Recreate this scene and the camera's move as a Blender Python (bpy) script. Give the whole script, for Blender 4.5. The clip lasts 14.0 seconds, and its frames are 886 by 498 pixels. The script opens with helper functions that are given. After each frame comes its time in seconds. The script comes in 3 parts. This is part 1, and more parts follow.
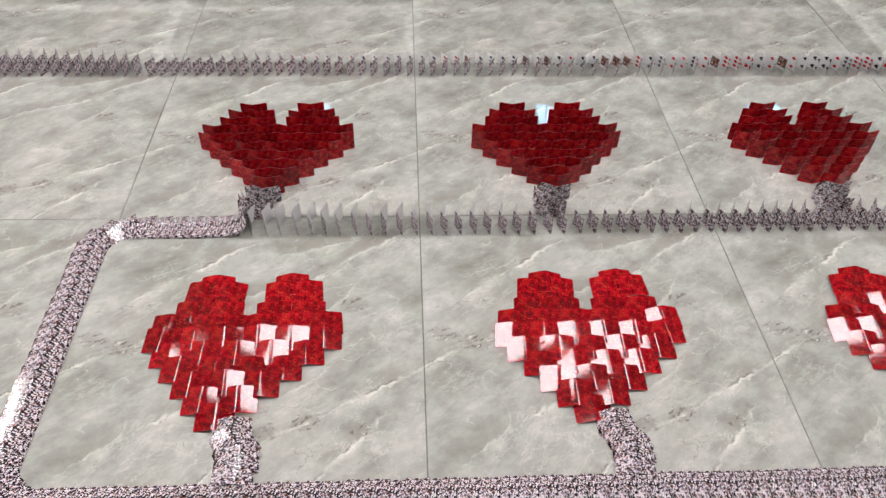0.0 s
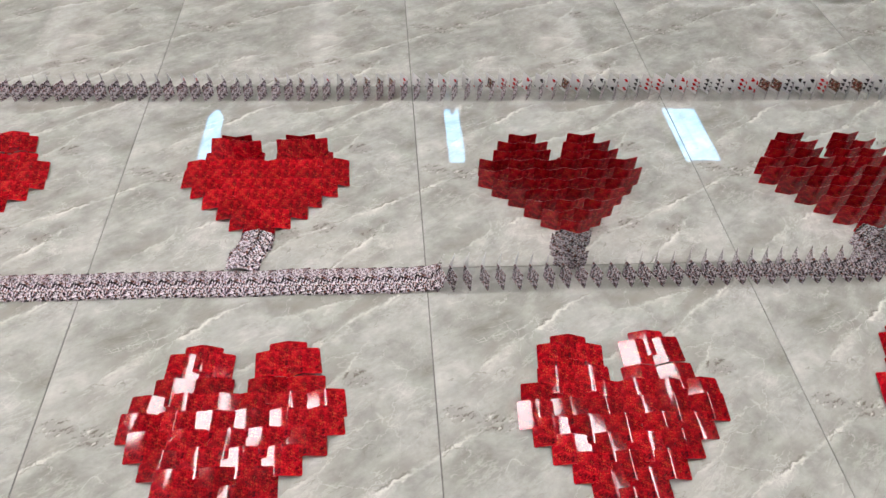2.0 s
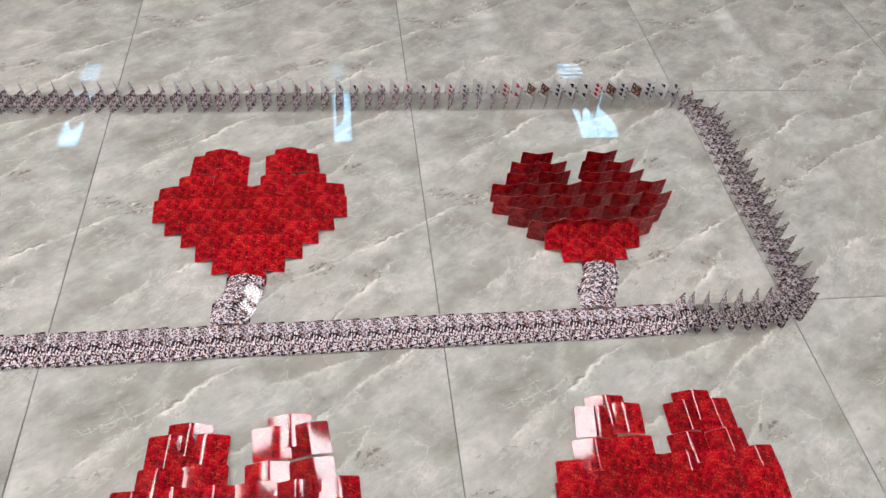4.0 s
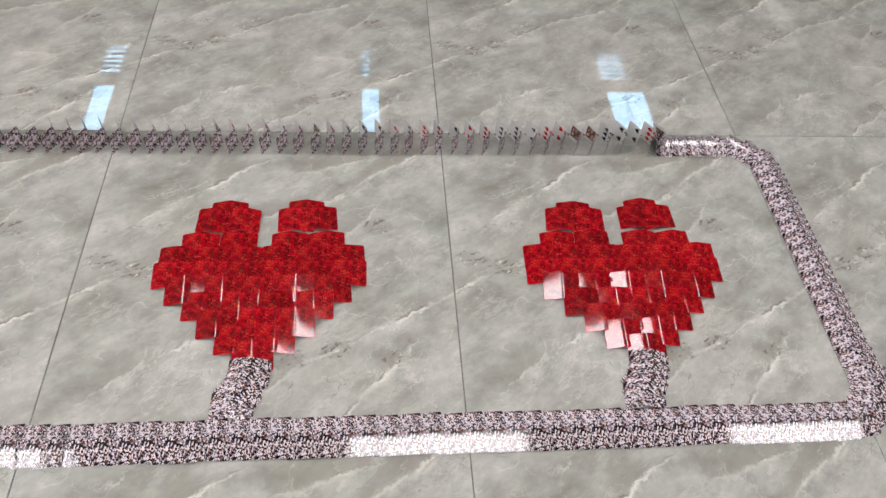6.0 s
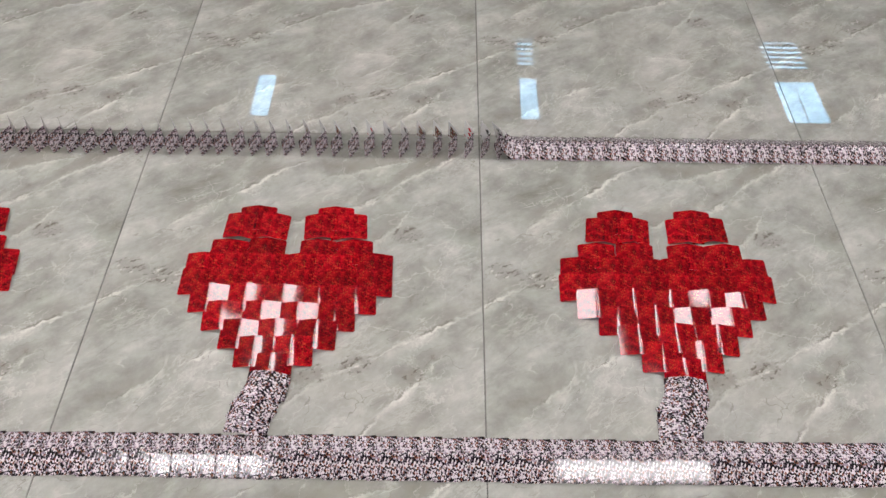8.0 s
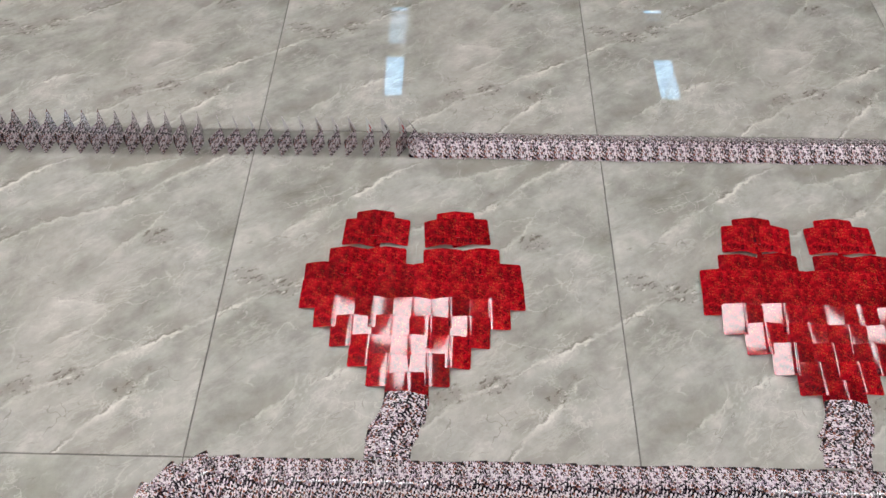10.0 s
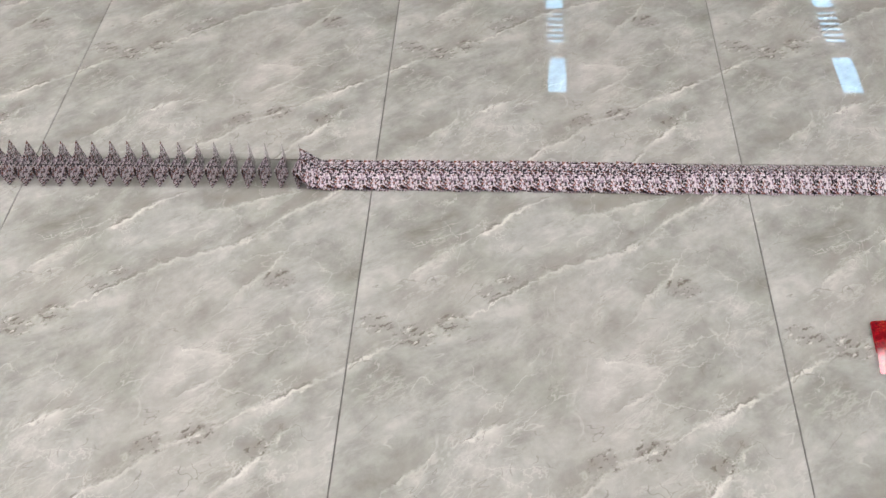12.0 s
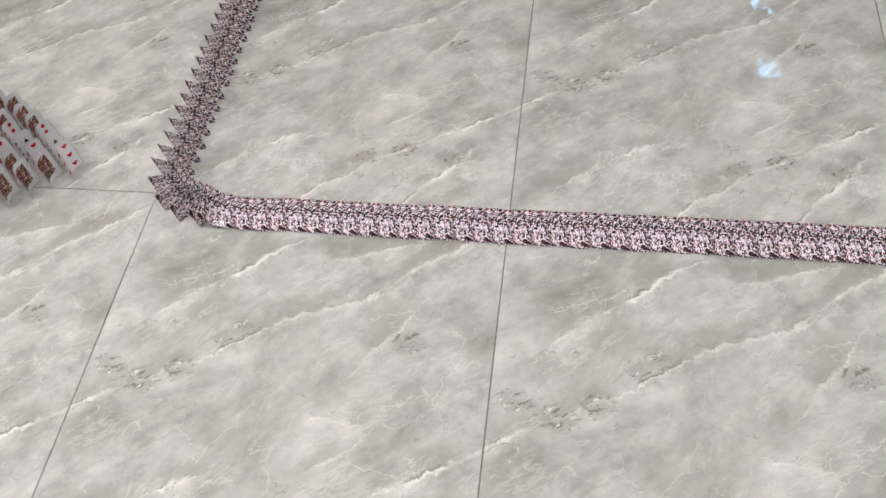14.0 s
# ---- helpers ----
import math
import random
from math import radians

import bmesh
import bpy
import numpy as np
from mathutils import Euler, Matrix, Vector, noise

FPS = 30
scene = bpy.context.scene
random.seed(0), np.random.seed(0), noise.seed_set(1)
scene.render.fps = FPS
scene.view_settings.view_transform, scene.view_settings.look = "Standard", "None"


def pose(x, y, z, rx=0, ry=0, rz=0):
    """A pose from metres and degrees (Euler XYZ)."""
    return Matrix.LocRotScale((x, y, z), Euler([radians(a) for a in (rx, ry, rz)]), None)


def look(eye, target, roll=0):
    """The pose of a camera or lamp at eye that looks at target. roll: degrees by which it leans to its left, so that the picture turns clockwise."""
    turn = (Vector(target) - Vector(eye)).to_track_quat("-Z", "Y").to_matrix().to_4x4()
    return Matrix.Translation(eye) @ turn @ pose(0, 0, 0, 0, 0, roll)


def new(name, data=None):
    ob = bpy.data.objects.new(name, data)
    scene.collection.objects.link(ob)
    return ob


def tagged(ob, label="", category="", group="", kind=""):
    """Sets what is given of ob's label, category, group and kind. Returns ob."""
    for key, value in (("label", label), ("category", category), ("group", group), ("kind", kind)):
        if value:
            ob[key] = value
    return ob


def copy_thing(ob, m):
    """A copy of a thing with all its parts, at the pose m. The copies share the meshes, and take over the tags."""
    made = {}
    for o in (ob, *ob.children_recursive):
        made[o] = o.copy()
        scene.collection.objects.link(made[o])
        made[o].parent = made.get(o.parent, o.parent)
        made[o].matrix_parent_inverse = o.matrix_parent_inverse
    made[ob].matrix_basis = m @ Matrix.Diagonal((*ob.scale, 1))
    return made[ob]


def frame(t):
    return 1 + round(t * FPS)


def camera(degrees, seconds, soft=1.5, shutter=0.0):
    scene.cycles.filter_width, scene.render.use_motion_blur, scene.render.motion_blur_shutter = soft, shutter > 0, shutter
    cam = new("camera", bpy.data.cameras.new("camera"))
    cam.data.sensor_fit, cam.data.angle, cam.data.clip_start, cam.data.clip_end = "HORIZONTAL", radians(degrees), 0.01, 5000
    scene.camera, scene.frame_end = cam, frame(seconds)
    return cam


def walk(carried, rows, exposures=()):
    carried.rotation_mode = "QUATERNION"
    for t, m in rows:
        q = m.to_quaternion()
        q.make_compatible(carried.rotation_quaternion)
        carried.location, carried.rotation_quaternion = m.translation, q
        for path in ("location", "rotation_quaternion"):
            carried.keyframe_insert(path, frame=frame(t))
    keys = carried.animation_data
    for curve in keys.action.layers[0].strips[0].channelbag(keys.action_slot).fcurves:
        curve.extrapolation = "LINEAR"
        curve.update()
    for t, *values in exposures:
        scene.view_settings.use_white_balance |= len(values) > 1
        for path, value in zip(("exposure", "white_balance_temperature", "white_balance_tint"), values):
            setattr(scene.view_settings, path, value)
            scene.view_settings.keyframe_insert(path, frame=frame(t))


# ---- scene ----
cam = camera(60.6, 14.0)
PATH = [
    (0, (-0.04, -1.552, 1.364), (0.06, -0.111, -0.019), 2.1),
    (0.5, (0.141, -1.512, 1.353), (0.258, -0.066, -0.024), 2.6),
    (1, (0.309, -1.444, 1.345), (0.44, -0.007, -0.04), 2.9),
    (1.5, (0.51, -1.344, 1.346), (0.655, 0.08, -0.051), 3.1),
    (2, (0.686, -1.277, 1.343), (0.855, 0.131, -0.066), 3.8),
    (2.2, (0.8, -1.243, 1.344), (0.964, 0.155, -0.076), 3.5),
    (2.5, (0.936, -1.215, 1.366), (1.121, 0.166, -0.069), 3.9),
    (3, (1.102, -1.164, 1.353), (1.324, 0.194, -0.099), 4.9),
    (3.5, (1.273, -1.087, 1.318), (1.528, 0.256, -0.142), 5.7),
    (3.7, (1.348, -1.043, 1.312), (1.615, 0.291, -0.154), 6.3),
    (5.8, (1.472, -0.696, 1.302), (1.69, 0.584, -0.22), 6.9),
    (6, (1.416, -0.677, 1.313), (1.611, 0.593, -0.219), 6.3),
    (6.5, (1.227, -0.645, 1.318), (1.378, 0.608, -0.234), 5.2),
    (7, (1.088, -0.616, 1.313), (1.176, 0.623, -0.254), 3.3),
    (7.5, (0.889, -0.582, 1.303), (0.939, 0.645, -0.276), 2.3),
    (7.7, (0.826, -0.585, 1.304), (0.838, 0.651, -0.269), 1.1),
    (9.8, (-0.223, -0.494, 1.291), (-0.252, 0.698, -0.315), -0.0),
    (10, (-0.329, -0.476, 1.287), (-0.362, 0.7, -0.33), -0.3),
    (10.5, (-0.617, -0.463, 1.279), (-0.667, 0.704, -0.344), -1.3),
    (11, (-0.844, -0.42, 1.267), (-0.927, 0.738, -0.362), -2.9),
    (11.5, (-1.075, -0.358, 1.274), (-1.188, 0.789, -0.361), -4.1),
    (12, (-1.318, -0.324, 1.272), (-1.469, 0.816, -0.365), -5.1),
    (12.5, (-1.577, -0.298, 1.29), (-1.801, 0.814, -0.357), -7.7),
    (13, (-1.809, -0.245, 1.277), (-2.085, 0.851, -0.373), -9.3),
    (13.5, (-2.015, -0.17, 1.284), (-2.346, 0.899, -0.374), -11.5),
    (14, (-2.265, -0.108, 1.3), (-2.604, 0.927, -0.378), -12.1),
]
walk(cam, [(t, look(e, g, r)) for t, e, g, r in PATH],
     exposures=[(0, 0.06, 6480, 10), (3.5, 0.12, 6480, 10), (6, -0.06, 6500, 10), (7.5, -0.13, 6520, 10), (10, -0.24, 6520, 10), (11, -0.22, 6500, 10), (12, -0.12, 6460, 11), (13, -0.06, 6500, 13), (14, -0.06, 6380, 12)])

# ---------------------------------------------------------------- world and light
world = bpy.data.worlds.new("sky")
scene.world = world
world.use_nodes = True
world.node_tree.nodes["Background"].inputs[0].default_value = (0.75, 0.85, 1.0, 1)
world.node_tree.nodes["Background"].inputs[1].default_value = 0.3

PANEL_GLOW = 24.5      # ceiling light panels
SKY_GLOW = 12.0       # cool blue strips in the ceiling


# ---------------------------------------------------------------- materials
def material(name):
    m = bpy.data.materials.new(name)
    m.use_nodes = True
    t = m.node_tree
    return m, t, t.nodes["Principled BSDF"]


def node(t, kind, links=(), **values):
    """A node with settings; links: (input, socket or value)."""
    n = t.nodes.new(kind)
    for k, v in values.items():
        setattr(n, k, v)
    for key, v in links:
        if isinstance(v, bpy.types.NodeSocket):
            t.links.new(v, n.inputs[key])
        else:
            n.inputs[key].default_value = v
    return n


def calc(t, op, a, b=0.0, c=0.0):
    n = node(t, "ShaderNodeMath", [(0, a), (1, b), (2, c)])
    n.operation = op
    return n.outputs[0]


def ramp(t, fac, stops, kind="LINEAR"):
    n = node(t, "ShaderNodeValToRGB", [("Fac", fac)])
    e = n.color_ramp.elements
    n.color_ramp.interpolation = kind
    while len(e) < len(stops):
        e.new(0.5)
    for el, (p, c) in zip(e, stops):
        el.position = p
        el.color = (*c, 1) if len(c) == 3 else c
    return n.outputs[0]


def mixed(t, fac, a, b):
    n = t.nodes.new("ShaderNodeMix")
    n.data_type = "RGBA"
    for sock, v in ((n.inputs[0], fac), (n.inputs[6], a), (n.inputs[7], b)):
        if isinstance(v, bpy.types.NodeSocket):
            t.links.new(v, sock)
        else:
            sock.default_value = (*v, 1) if isinstance(v, tuple) else v
    return n.outputs[2]


def smooth(t, v, lo, hi):
    n = node(t, "ShaderNodeMapRange", [("Value", v), ("From Min", lo), ("From Max", hi)])
    n.interpolation_type = "SMOOTHSTEP"
    return n.outputs["Result"]


def plain(name, colour, rough=0.6, metal=0.0, vary=0.08, scale=30.0):
    m, t, b = material(name)
    co = node(t, "ShaderNodeTexCoord").outputs["Object"]
    nz = node(t, "ShaderNodeTexNoise", [("Vector", co), ("Scale", scale), ("Detail", 4.0)]).outputs["Fac"]
    lo = tuple(c * (1 - vary) for c in colour)
    hi = tuple(min(1, c * (1 + vary)) for c in colour)
    t.links.new(ramp(t, nz, [(0.3, lo), (0.7, hi)]), b.inputs["Base Color"])
    b.inputs["Roughness"].default_value = rough
    b.inputs["Metallic"].default_value = metal
    return m


def marble():
    m, t, b = material("polished_marble_tile")
    co = node(t, "ShaderNodeTexCoord").outputs["Object"]

    def noise_of(vec, scale, detail=5.0, rough=0.6, distort=0.0):
        return node(t, "ShaderNodeTexNoise", [("Vector", vec), ("Scale", scale), ("Detail", detail), ("Roughness", rough), ("Distortion", distort)]).outputs["Fac"]

    # slanting grain, about 35 degrees
    turn = node(t, "ShaderNodeMapping", [("Vector", co), ("Rotation", (0, 0, radians(-36)))]).outputs[0]
    long = node(t, "ShaderNodeMapping", [("Vector", turn), ("Scale", (1.0, 1.7, 1.0))]).outputs[0]
    lean = node(t, "ShaderNodeMapping", [("Vector", turn), ("Scale", (1.0, 3.2, 1.0))]).outputs[0]
    cloud = noise_of(long, 5.0, 8.0, 0.66, 0.25)
    mottle = noise_of(co, 17.0, 7.0, 0.66, 0.3)
    grain = noise_of(co, 70.0, 6.0, 0.7)
    fray = noise_of(co, 15.0, 9.0, 0.74)
    patch = noise_of(co, 8.0, 3.0)
    colour = ramp(t, cloud, [(0.30, (0.250, 0.248, 0.216)), (0.43, (0.350, 0.350, 0.316)), (0.55, (0.436, 0.437, 0.402)), (0.70, (0.585, 0.585, 0.545))])
    for value, weight in ((mottle, 0.72), (grain, 0.18)):
        tone = ramp(t, value, [(0.28, (0.74, 0.73, 0.71)), (0.5, (1, 1, 1)), (0.74, (1.22, 1.22, 1.20))])
        n = t.nodes.new("ShaderNodeMix")
        n.data_type, n.blend_type = "RGBA", "MULTIPLY"
        n.inputs[0].default_value = weight
        t.links.new(colour, n.inputs[6])
        t.links.new(tone, n.inputs[7])
        colour = n.outputs[2]
    tint = noise_of(turn, 2.6, 3.0)
    colour = mixed(t, calc(t, "MULTIPLY", smooth(t, tint, 0.42, 0.70), 0.30), colour, (0.44, 0.405, 0.36))
    moss = noise_of(co, 6.0, 5.0, 0.6)
    colour = mixed(t, calc(t, "MULTIPLY", smooth(t, moss, 0.50, 0.68), 0.45), colour, (0.325, 0.335, 0.28))
    # the tile's own veins: a broken dark crack with a pale ragged seam under it and a brownish shade above
    side = node(t, "ShaderNodeAttribute", attribute_name="vein_side").outputs["Fac"]
    reach = node(t, "ShaderNodeAttribute", attribute_name="vein_reach").outputs["Fac"]
    rag = noise_of(co, 42.0, 6.0, 0.7)
    patch_fine = noise_of(turn, 19.0, 4.0, 0.6)
    fade = calc(t, "MULTIPLY_ADD", smooth(t, noise_of(co, 5.0, 4.0, 0.6), 0.44, 0.60), 0.70, 0.30)
    near_vein = calc(t, "MULTIPLY", calc(t, "SUBTRACT", 1.0, smooth(t, reach, 0.010, 0.032)), fade)
    s = calc(t, "ADD", side, calc(t, "ADD", calc(t, "MULTIPLY", calc(t, "SUBTRACT", fray, 0.5), 0.050), calc(t, "MULTIPLY", calc(t, "SUBTRACT", rag, 0.5), 0.016)))
    shade = calc(t, "MULTIPLY", smooth(t, s, -0.002, 0.006), calc(t, "SUBTRACT", 1.0, smooth(t, s, 0.012, 0.060)))
    shade = calc(t, "MULTIPLY", calc(t, "MULTIPLY", shade, calc(t, "SUBTRACT", 1.0, smooth(t, reach, 0.03, 0.07))), smooth(t, patch, 0.40, 0.60))
    colour = mixed(t, calc(t, "MULTIPLY", shade, 0.55), colour, (0.275, 0.262, 0.222))
    halo = calc(t, "MULTIPLY", calc(t, "SUBTRACT", 1.0, smooth(t, calc(t, "ABSOLUTE", calc(t, "ADD", s, 0.014)), 0.0, 0.026)), smooth(t, mottle, 0.40, 0.62))
    colour = mixed(t, calc(t, "MULTIPLY", calc(t, "MULTIPLY", halo, near_vein), 0.55), colour, (0.64, 0.63, 0.58))
    wide = calc(t, "MAXIMUM", calc(t, "MULTIPLY_ADD", patch, 0.022, -0.006), 0.0015)
    core = calc(t, "SUBTRACT", 1.0, smooth(t, calc(t, "ABSOLUTE", calc(t, "ADD", s, 0.004)), 0.0, wide))
    core = calc(t, "MULTIPLY", calc(t, "MULTIPLY", core, near_vein), smooth(t, patch_fine, 0.36, 0.50))
    colour = mixed(t, calc(t, "MULTIPLY", core, 0.72), colour, (0.79, 0.78, 0.71))
    dark = calc(t, "SUBTRACT", 1.0, smooth(t, calc(t, "ABSOLUTE", calc(t, "SUBTRACT", s, 0.0015)), 0.0005, 0.0042))
    dark = calc(t, "MULTIPLY", calc(t, "MULTIPLY", dark, near_vein), smooth(t, noise_of(co, 10.0, 4.0, 0.6), 0.48, 0.58))
    colour = mixed(t, calc(t, "MULTIPLY", dark, 0.75), colour, (0.175, 0.165, 0.135))
    # grainy pale wisps along the grain
    wisp = noise_of(lean, 6.5, 9.0, 0.72, 0.35)
    wisp = calc(t, "SUBTRACT", 1.0, smooth(t, calc(t, "ABSOLUTE", calc(t, "SUBTRACT", wisp, 0.56)), 0.0, 0.040))
    wisp = calc(t, "MULTIPLY", wisp, smooth(t, noise_of(turn, 5.0, 2.0), 0.45, 0.62))
    colour = mixed(t, calc(t, "MULTIPLY", wisp, 0.26), colour, (0.70, 0.70, 0.64))
    # a web of fine pale threads in patches
    bend = node(t, "ShaderNodeTexNoise", [("Vector", turn), ("Scale", 9.0), ("Detail", 5.0), ("Roughness", 0.65)]).outputs["Color"]
    bent = node(t, "ShaderNodeVectorMath", [(0, long), (1, node(t, "ShaderNodeVectorMath", [(0, bend), ("Scale", 0.17)], operation="SCALE").outputs[0])]).outputs[0]
    web = node(t, "ShaderNodeTexVoronoi", [("Vector", bent), ("Scale", 8.5)], feature="DISTANCE_TO_EDGE").outputs["Distance"]
    web = calc(t, "SUBTRACT", 1.0, smooth(t, web, 0.0, calc(t, "MAXIMUM", calc(t, "MULTIPLY_ADD", fray, 0.13, -0.042), 0.006)))
    web = calc(t, "MULTIPLY", web, smooth(t, noise_of(turn, 4.2, 4.0), 0.46, 0.62))
    colour = mixed(t, calc(t, "MULTIPLY", web, 0.40), colour, (0.72, 0.70, 0.65))
    # thin crisp threads, pale and dark, that branch and break off
    def thread(vec, scale, level, width, spread, lo, hi):
        line = noise_of(vec, scale, 4.0, 0.55, 0.5)
        line = calc(t, "SUBTRACT", 1.0, smooth(t, calc(t, "ABSOLUTE", calc(t, "SUBTRACT", line, level)), 0.0, width))
        return calc(t, "MULTIPLY", line, smooth(t, noise_of(vec, spread, 3.0), lo, hi))

    colour = mixed(t, calc(t, "MULTIPLY", thread(long, 4.6, 0.46, 0.013, 7.0, 0.50, 0.64), 0.28), colour, (0.78, 0.77, 0.71))
    colour = mixed(t, calc(t, "MULTIPLY", thread(turn, 7.5, 0.53, 0.013, 6.0, 0.52, 0.66), 0.20), colour, (0.76, 0.75, 0.69))
    colour = mixed(t, calc(t, "MULTIPLY", thread(long, 5.6, 0.55, 0.0070, 8.0, 0.53, 0.62), 0.55), colour, (0.20, 0.19, 0.155))
    colour = mixed(t, calc(t, "MULTIPLY", thread(lean, 3.4, 0.48, 0.0060, 9.0, 0.54, 0.62), 0.50), colour, (0.23, 0.215, 0.18))
    # dark crumbs in fixed patches
    crumb = node(t, "ShaderNodeAttribute", attribute_name="crumb").outputs["Fac"]
    near = smooth(t, calc(t, "ADD", crumb, calc(t, "MULTIPLY", calc(t, "SUBTRACT", fray, 0.5), 2.2)), 0.30, 0.75)
    colour = mixed(t, calc(t, "MULTIPLY", near, 0.36), colour, (0.255, 0.24, 0.205))
    spots = calc(t, "MULTIPLY", smooth(t, noise_of(long, 62.0, 4.0, 0.6), 0.53, 0.60), near)
    colour = mixed(t, calc(t, "MULTIPLY", spots, 0.84), colour, (0.16, 0.146, 0.118))
    pale = calc(t, "MULTIPLY", smooth(t, noise_of(long, 48.0, 4.0, 0.6), 0.58, 0.68), near)
    colour = mixed(t, calc(t, "MULTIPLY", pale, 0.7), colour, (0.74, 0.72, 0.66))
    dirt = noise_of(node(t, "ShaderNodeNewGeometry").outputs["Position"], 2.2, 5.0)
    t.links.new(colour, b.inputs["Base Color"])
    t.links.new(ramp(t, dirt, [(0.3, (0.001,) * 3), (0.75, (0.010,) * 3)]), b.inputs["Roughness"])
    b.inputs["IOR"].default_value = 1.52
    return m


def patterned_back():
    """Busy black, white and brown print on the back of a card, in card millimetres."""
    m, t, b = material("busy_patterned_card_back")
    uv = node(t, "ShaderNodeUVMap").outputs[0]
    bend = node(t, "ShaderNodeTexNoise", [("Vector", uv), ("Scale", 60.0), ("Detail", 2.0)]).outputs["Color"]
    moved = node(t, "ShaderNodeVectorMath", [(0, uv), (1, node(t, "ShaderNodeVectorMath", [(0, bend), ("Scale", 0.010)], operation="SCALE").outputs[0])]).outputs[0]
    squash = node(t, "ShaderNodeMapping", [("Vector", moved), ("Scale", (1.0, 1.25, 1.0))]).outputs[0]
    cell = node(t, "ShaderNodeTexVoronoi", [("Vector", squash), ("Scale", 320.0)])
    pick = node(t, "ShaderNodeSeparateColor", [(0, cell.outputs["Color"])]).outputs[0]
    ink = ramp(t, pick, [(0.0, (0.010, 0.008, 0.012)), (0.32, (0.075, 0.05, 0.065)), (0.38, (0.23, 0.09, 0.06)), (0.48, (0.32, 0.25, 0.30)), (0.62, (0.70, 0.63, 0.66))], "CONSTANT")
    t.links.new(ink, b.inputs["Base Color"])
    b.inputs["Roughness"].default_value = 0.06
    b.inputs["IOR"].default_value = 1.41
    return m


def red_back():
    """Glossy deep red card with rose-like blotches and fine golden flecks."""
    m, t, b = material("glossy_red_card_back")
    uv = node(t, "ShaderNodeUVMap").outputs[0]
    rnd = node(t, "ShaderNodeObjectInfo").outputs["Random"]
    rose = node(t, "ShaderNodeTexVoronoi", [("Vector", uv), ("Scale", 70.0), ("Randomness", 0.9)])
    swirl = node(t, "ShaderNodeTexNoise", [("Vector", uv), ("Scale", 88.0), ("Detail", 3.0), ("Distortion", 3.5)]).outputs["Fac"]
    tone = calc(t, "ADD", calc(t, "MULTIPLY", rose.outputs["Distance"], 0.22), calc(t, "MULTIPLY", swirl, 0.85))
    base = ramp(t, tone, [(0.37, (0.035, 0.0005, 0.003)), (0.50, (0.21, 0.001, 0.006)), (0.64, (0.44, 0.003, 0.011)), (0.78, (0.72, 0.025, 0.02))])
    thread = node(t, "ShaderNodeTexNoise", [("Vector", uv), ("Scale", 62.0), ("Detail", 3.0), ("Distortion", 3.0)]).outputs["Fac"]
    fleck = calc(t, "SUBTRACT", 1.0, smooth(t, calc(t, "ABSOLUTE", calc(t, "SUBTRACT", thread, 0.5)), 0.0, 0.016))
    spare = node(t, "ShaderNodeTexNoise", [("Vector", uv), ("Scale", 48.0)]).outputs["Fac"]
    fleck = calc(t, "MULTIPLY", fleck, smooth(t, spare, 0.45, 0.58))
    col = mixed(t, calc(t, "MULTIPLY", fleck, 0.5), base, (0.75, 0.24, 0.05))
    hue = node(t, "ShaderNodeHueSaturation", [("Color", col), ("Value", calc(t, "MULTIPLY_ADD", rnd, 0.45, 0.70))]).outputs[0]
    t.links.new(hue, b.inputs["Base Color"])
    b.inputs["Roughness"].default_value = 0.06
    b.inputs["IOR"].default_value = 1.43
    return m


def glow(name, colour, strength):
    m, t, b = material(name)
    b.inputs["Base Color"].default_value = (0.8, 0.8, 0.8, 1)
    b.inputs["Emission Color"].default_value = (*colour, 1)
    b.inputs["Emission Strength"].default_value = strength
    return m


def court_print():
    m, t, b = material("court_card_print")
    uv = node(t, "ShaderNodeUVMap").outputs[0]
    cell = node(t, "ShaderNodeTexVoronoi", [("Vector", uv), ("Scale", 330.0)])
    pick = node(t, "ShaderNodeSeparateColor", [(0, cell.outputs["Color"])]).outputs[0]
    ink = ramp(t, pick, [(0.0, (0.03, 0.02, 0.02)), (0.25, (0.20, 0.08, 0.055)), (0.5, (0.30, 0.19, 0.12)), (0.72, (0.26, 0.03, 0.03)), (0.86, (0.7, 0.66, 0.6))], "CONSTANT")
    t.links.new(ink, b.inputs["Base Color"])
    b.inputs["Roughness"].default_value = 0.25
    return m


MARBLE = marble()
GROUT = plain("dark_grey_grout", (0.165, 0.16, 0.146), 0.9, vary=0.3, scale=60)
BACK = patterned_back()
RED = red_back()
FACE = plain("white_card_face", (0.70, 0.70, 0.69), 0.22, vary=0.02)
EDGE = plain("card_paper_edge", (0.58, 0.55, 0.55), 0.7, vary=0.05)
RED_EDGE = plain("reddish_card_edge", (0.52, 0.13, 0.14), 0.6, vary=0.1)
PIP_RED = plain("red_pip_ink", (0.50, 0.012, 0.015), 0.25, vary=0.03)
PIP_BLACK = plain("black_pip_ink", (0.012, 0.012, 0.013), 0.25, vary=0.1)
COURT = court_print()
WALL = plain("painted_wall", (0.52, 0.50, 0.46), 0.75, vary=0.05, scale=3)
CEILING = plain("ceiling_paint", (0.60, 0.58, 0.54), 0.85, vary=0.03, scale=3)
FRAME = plain("white_metal_frame", (0.7, 0.7, 0.68), 0.4, vary=0.03)
SLAT = plain("grey_metal_slat", (0.32, 0.32, 0.31), 0.45, vary=0.05)
LIGHT = glow("light_panel_diffuser", (1.018, 0.975, 1.0), PANEL_GLOW)
FILL_LIGHT = glow("fill_light_lens", (1.0, 0.95, 0.94), 260.0)
DIM = glow("faint_trough_and_rail_glow", (1.0, 0.98, 0.95), 0.9)
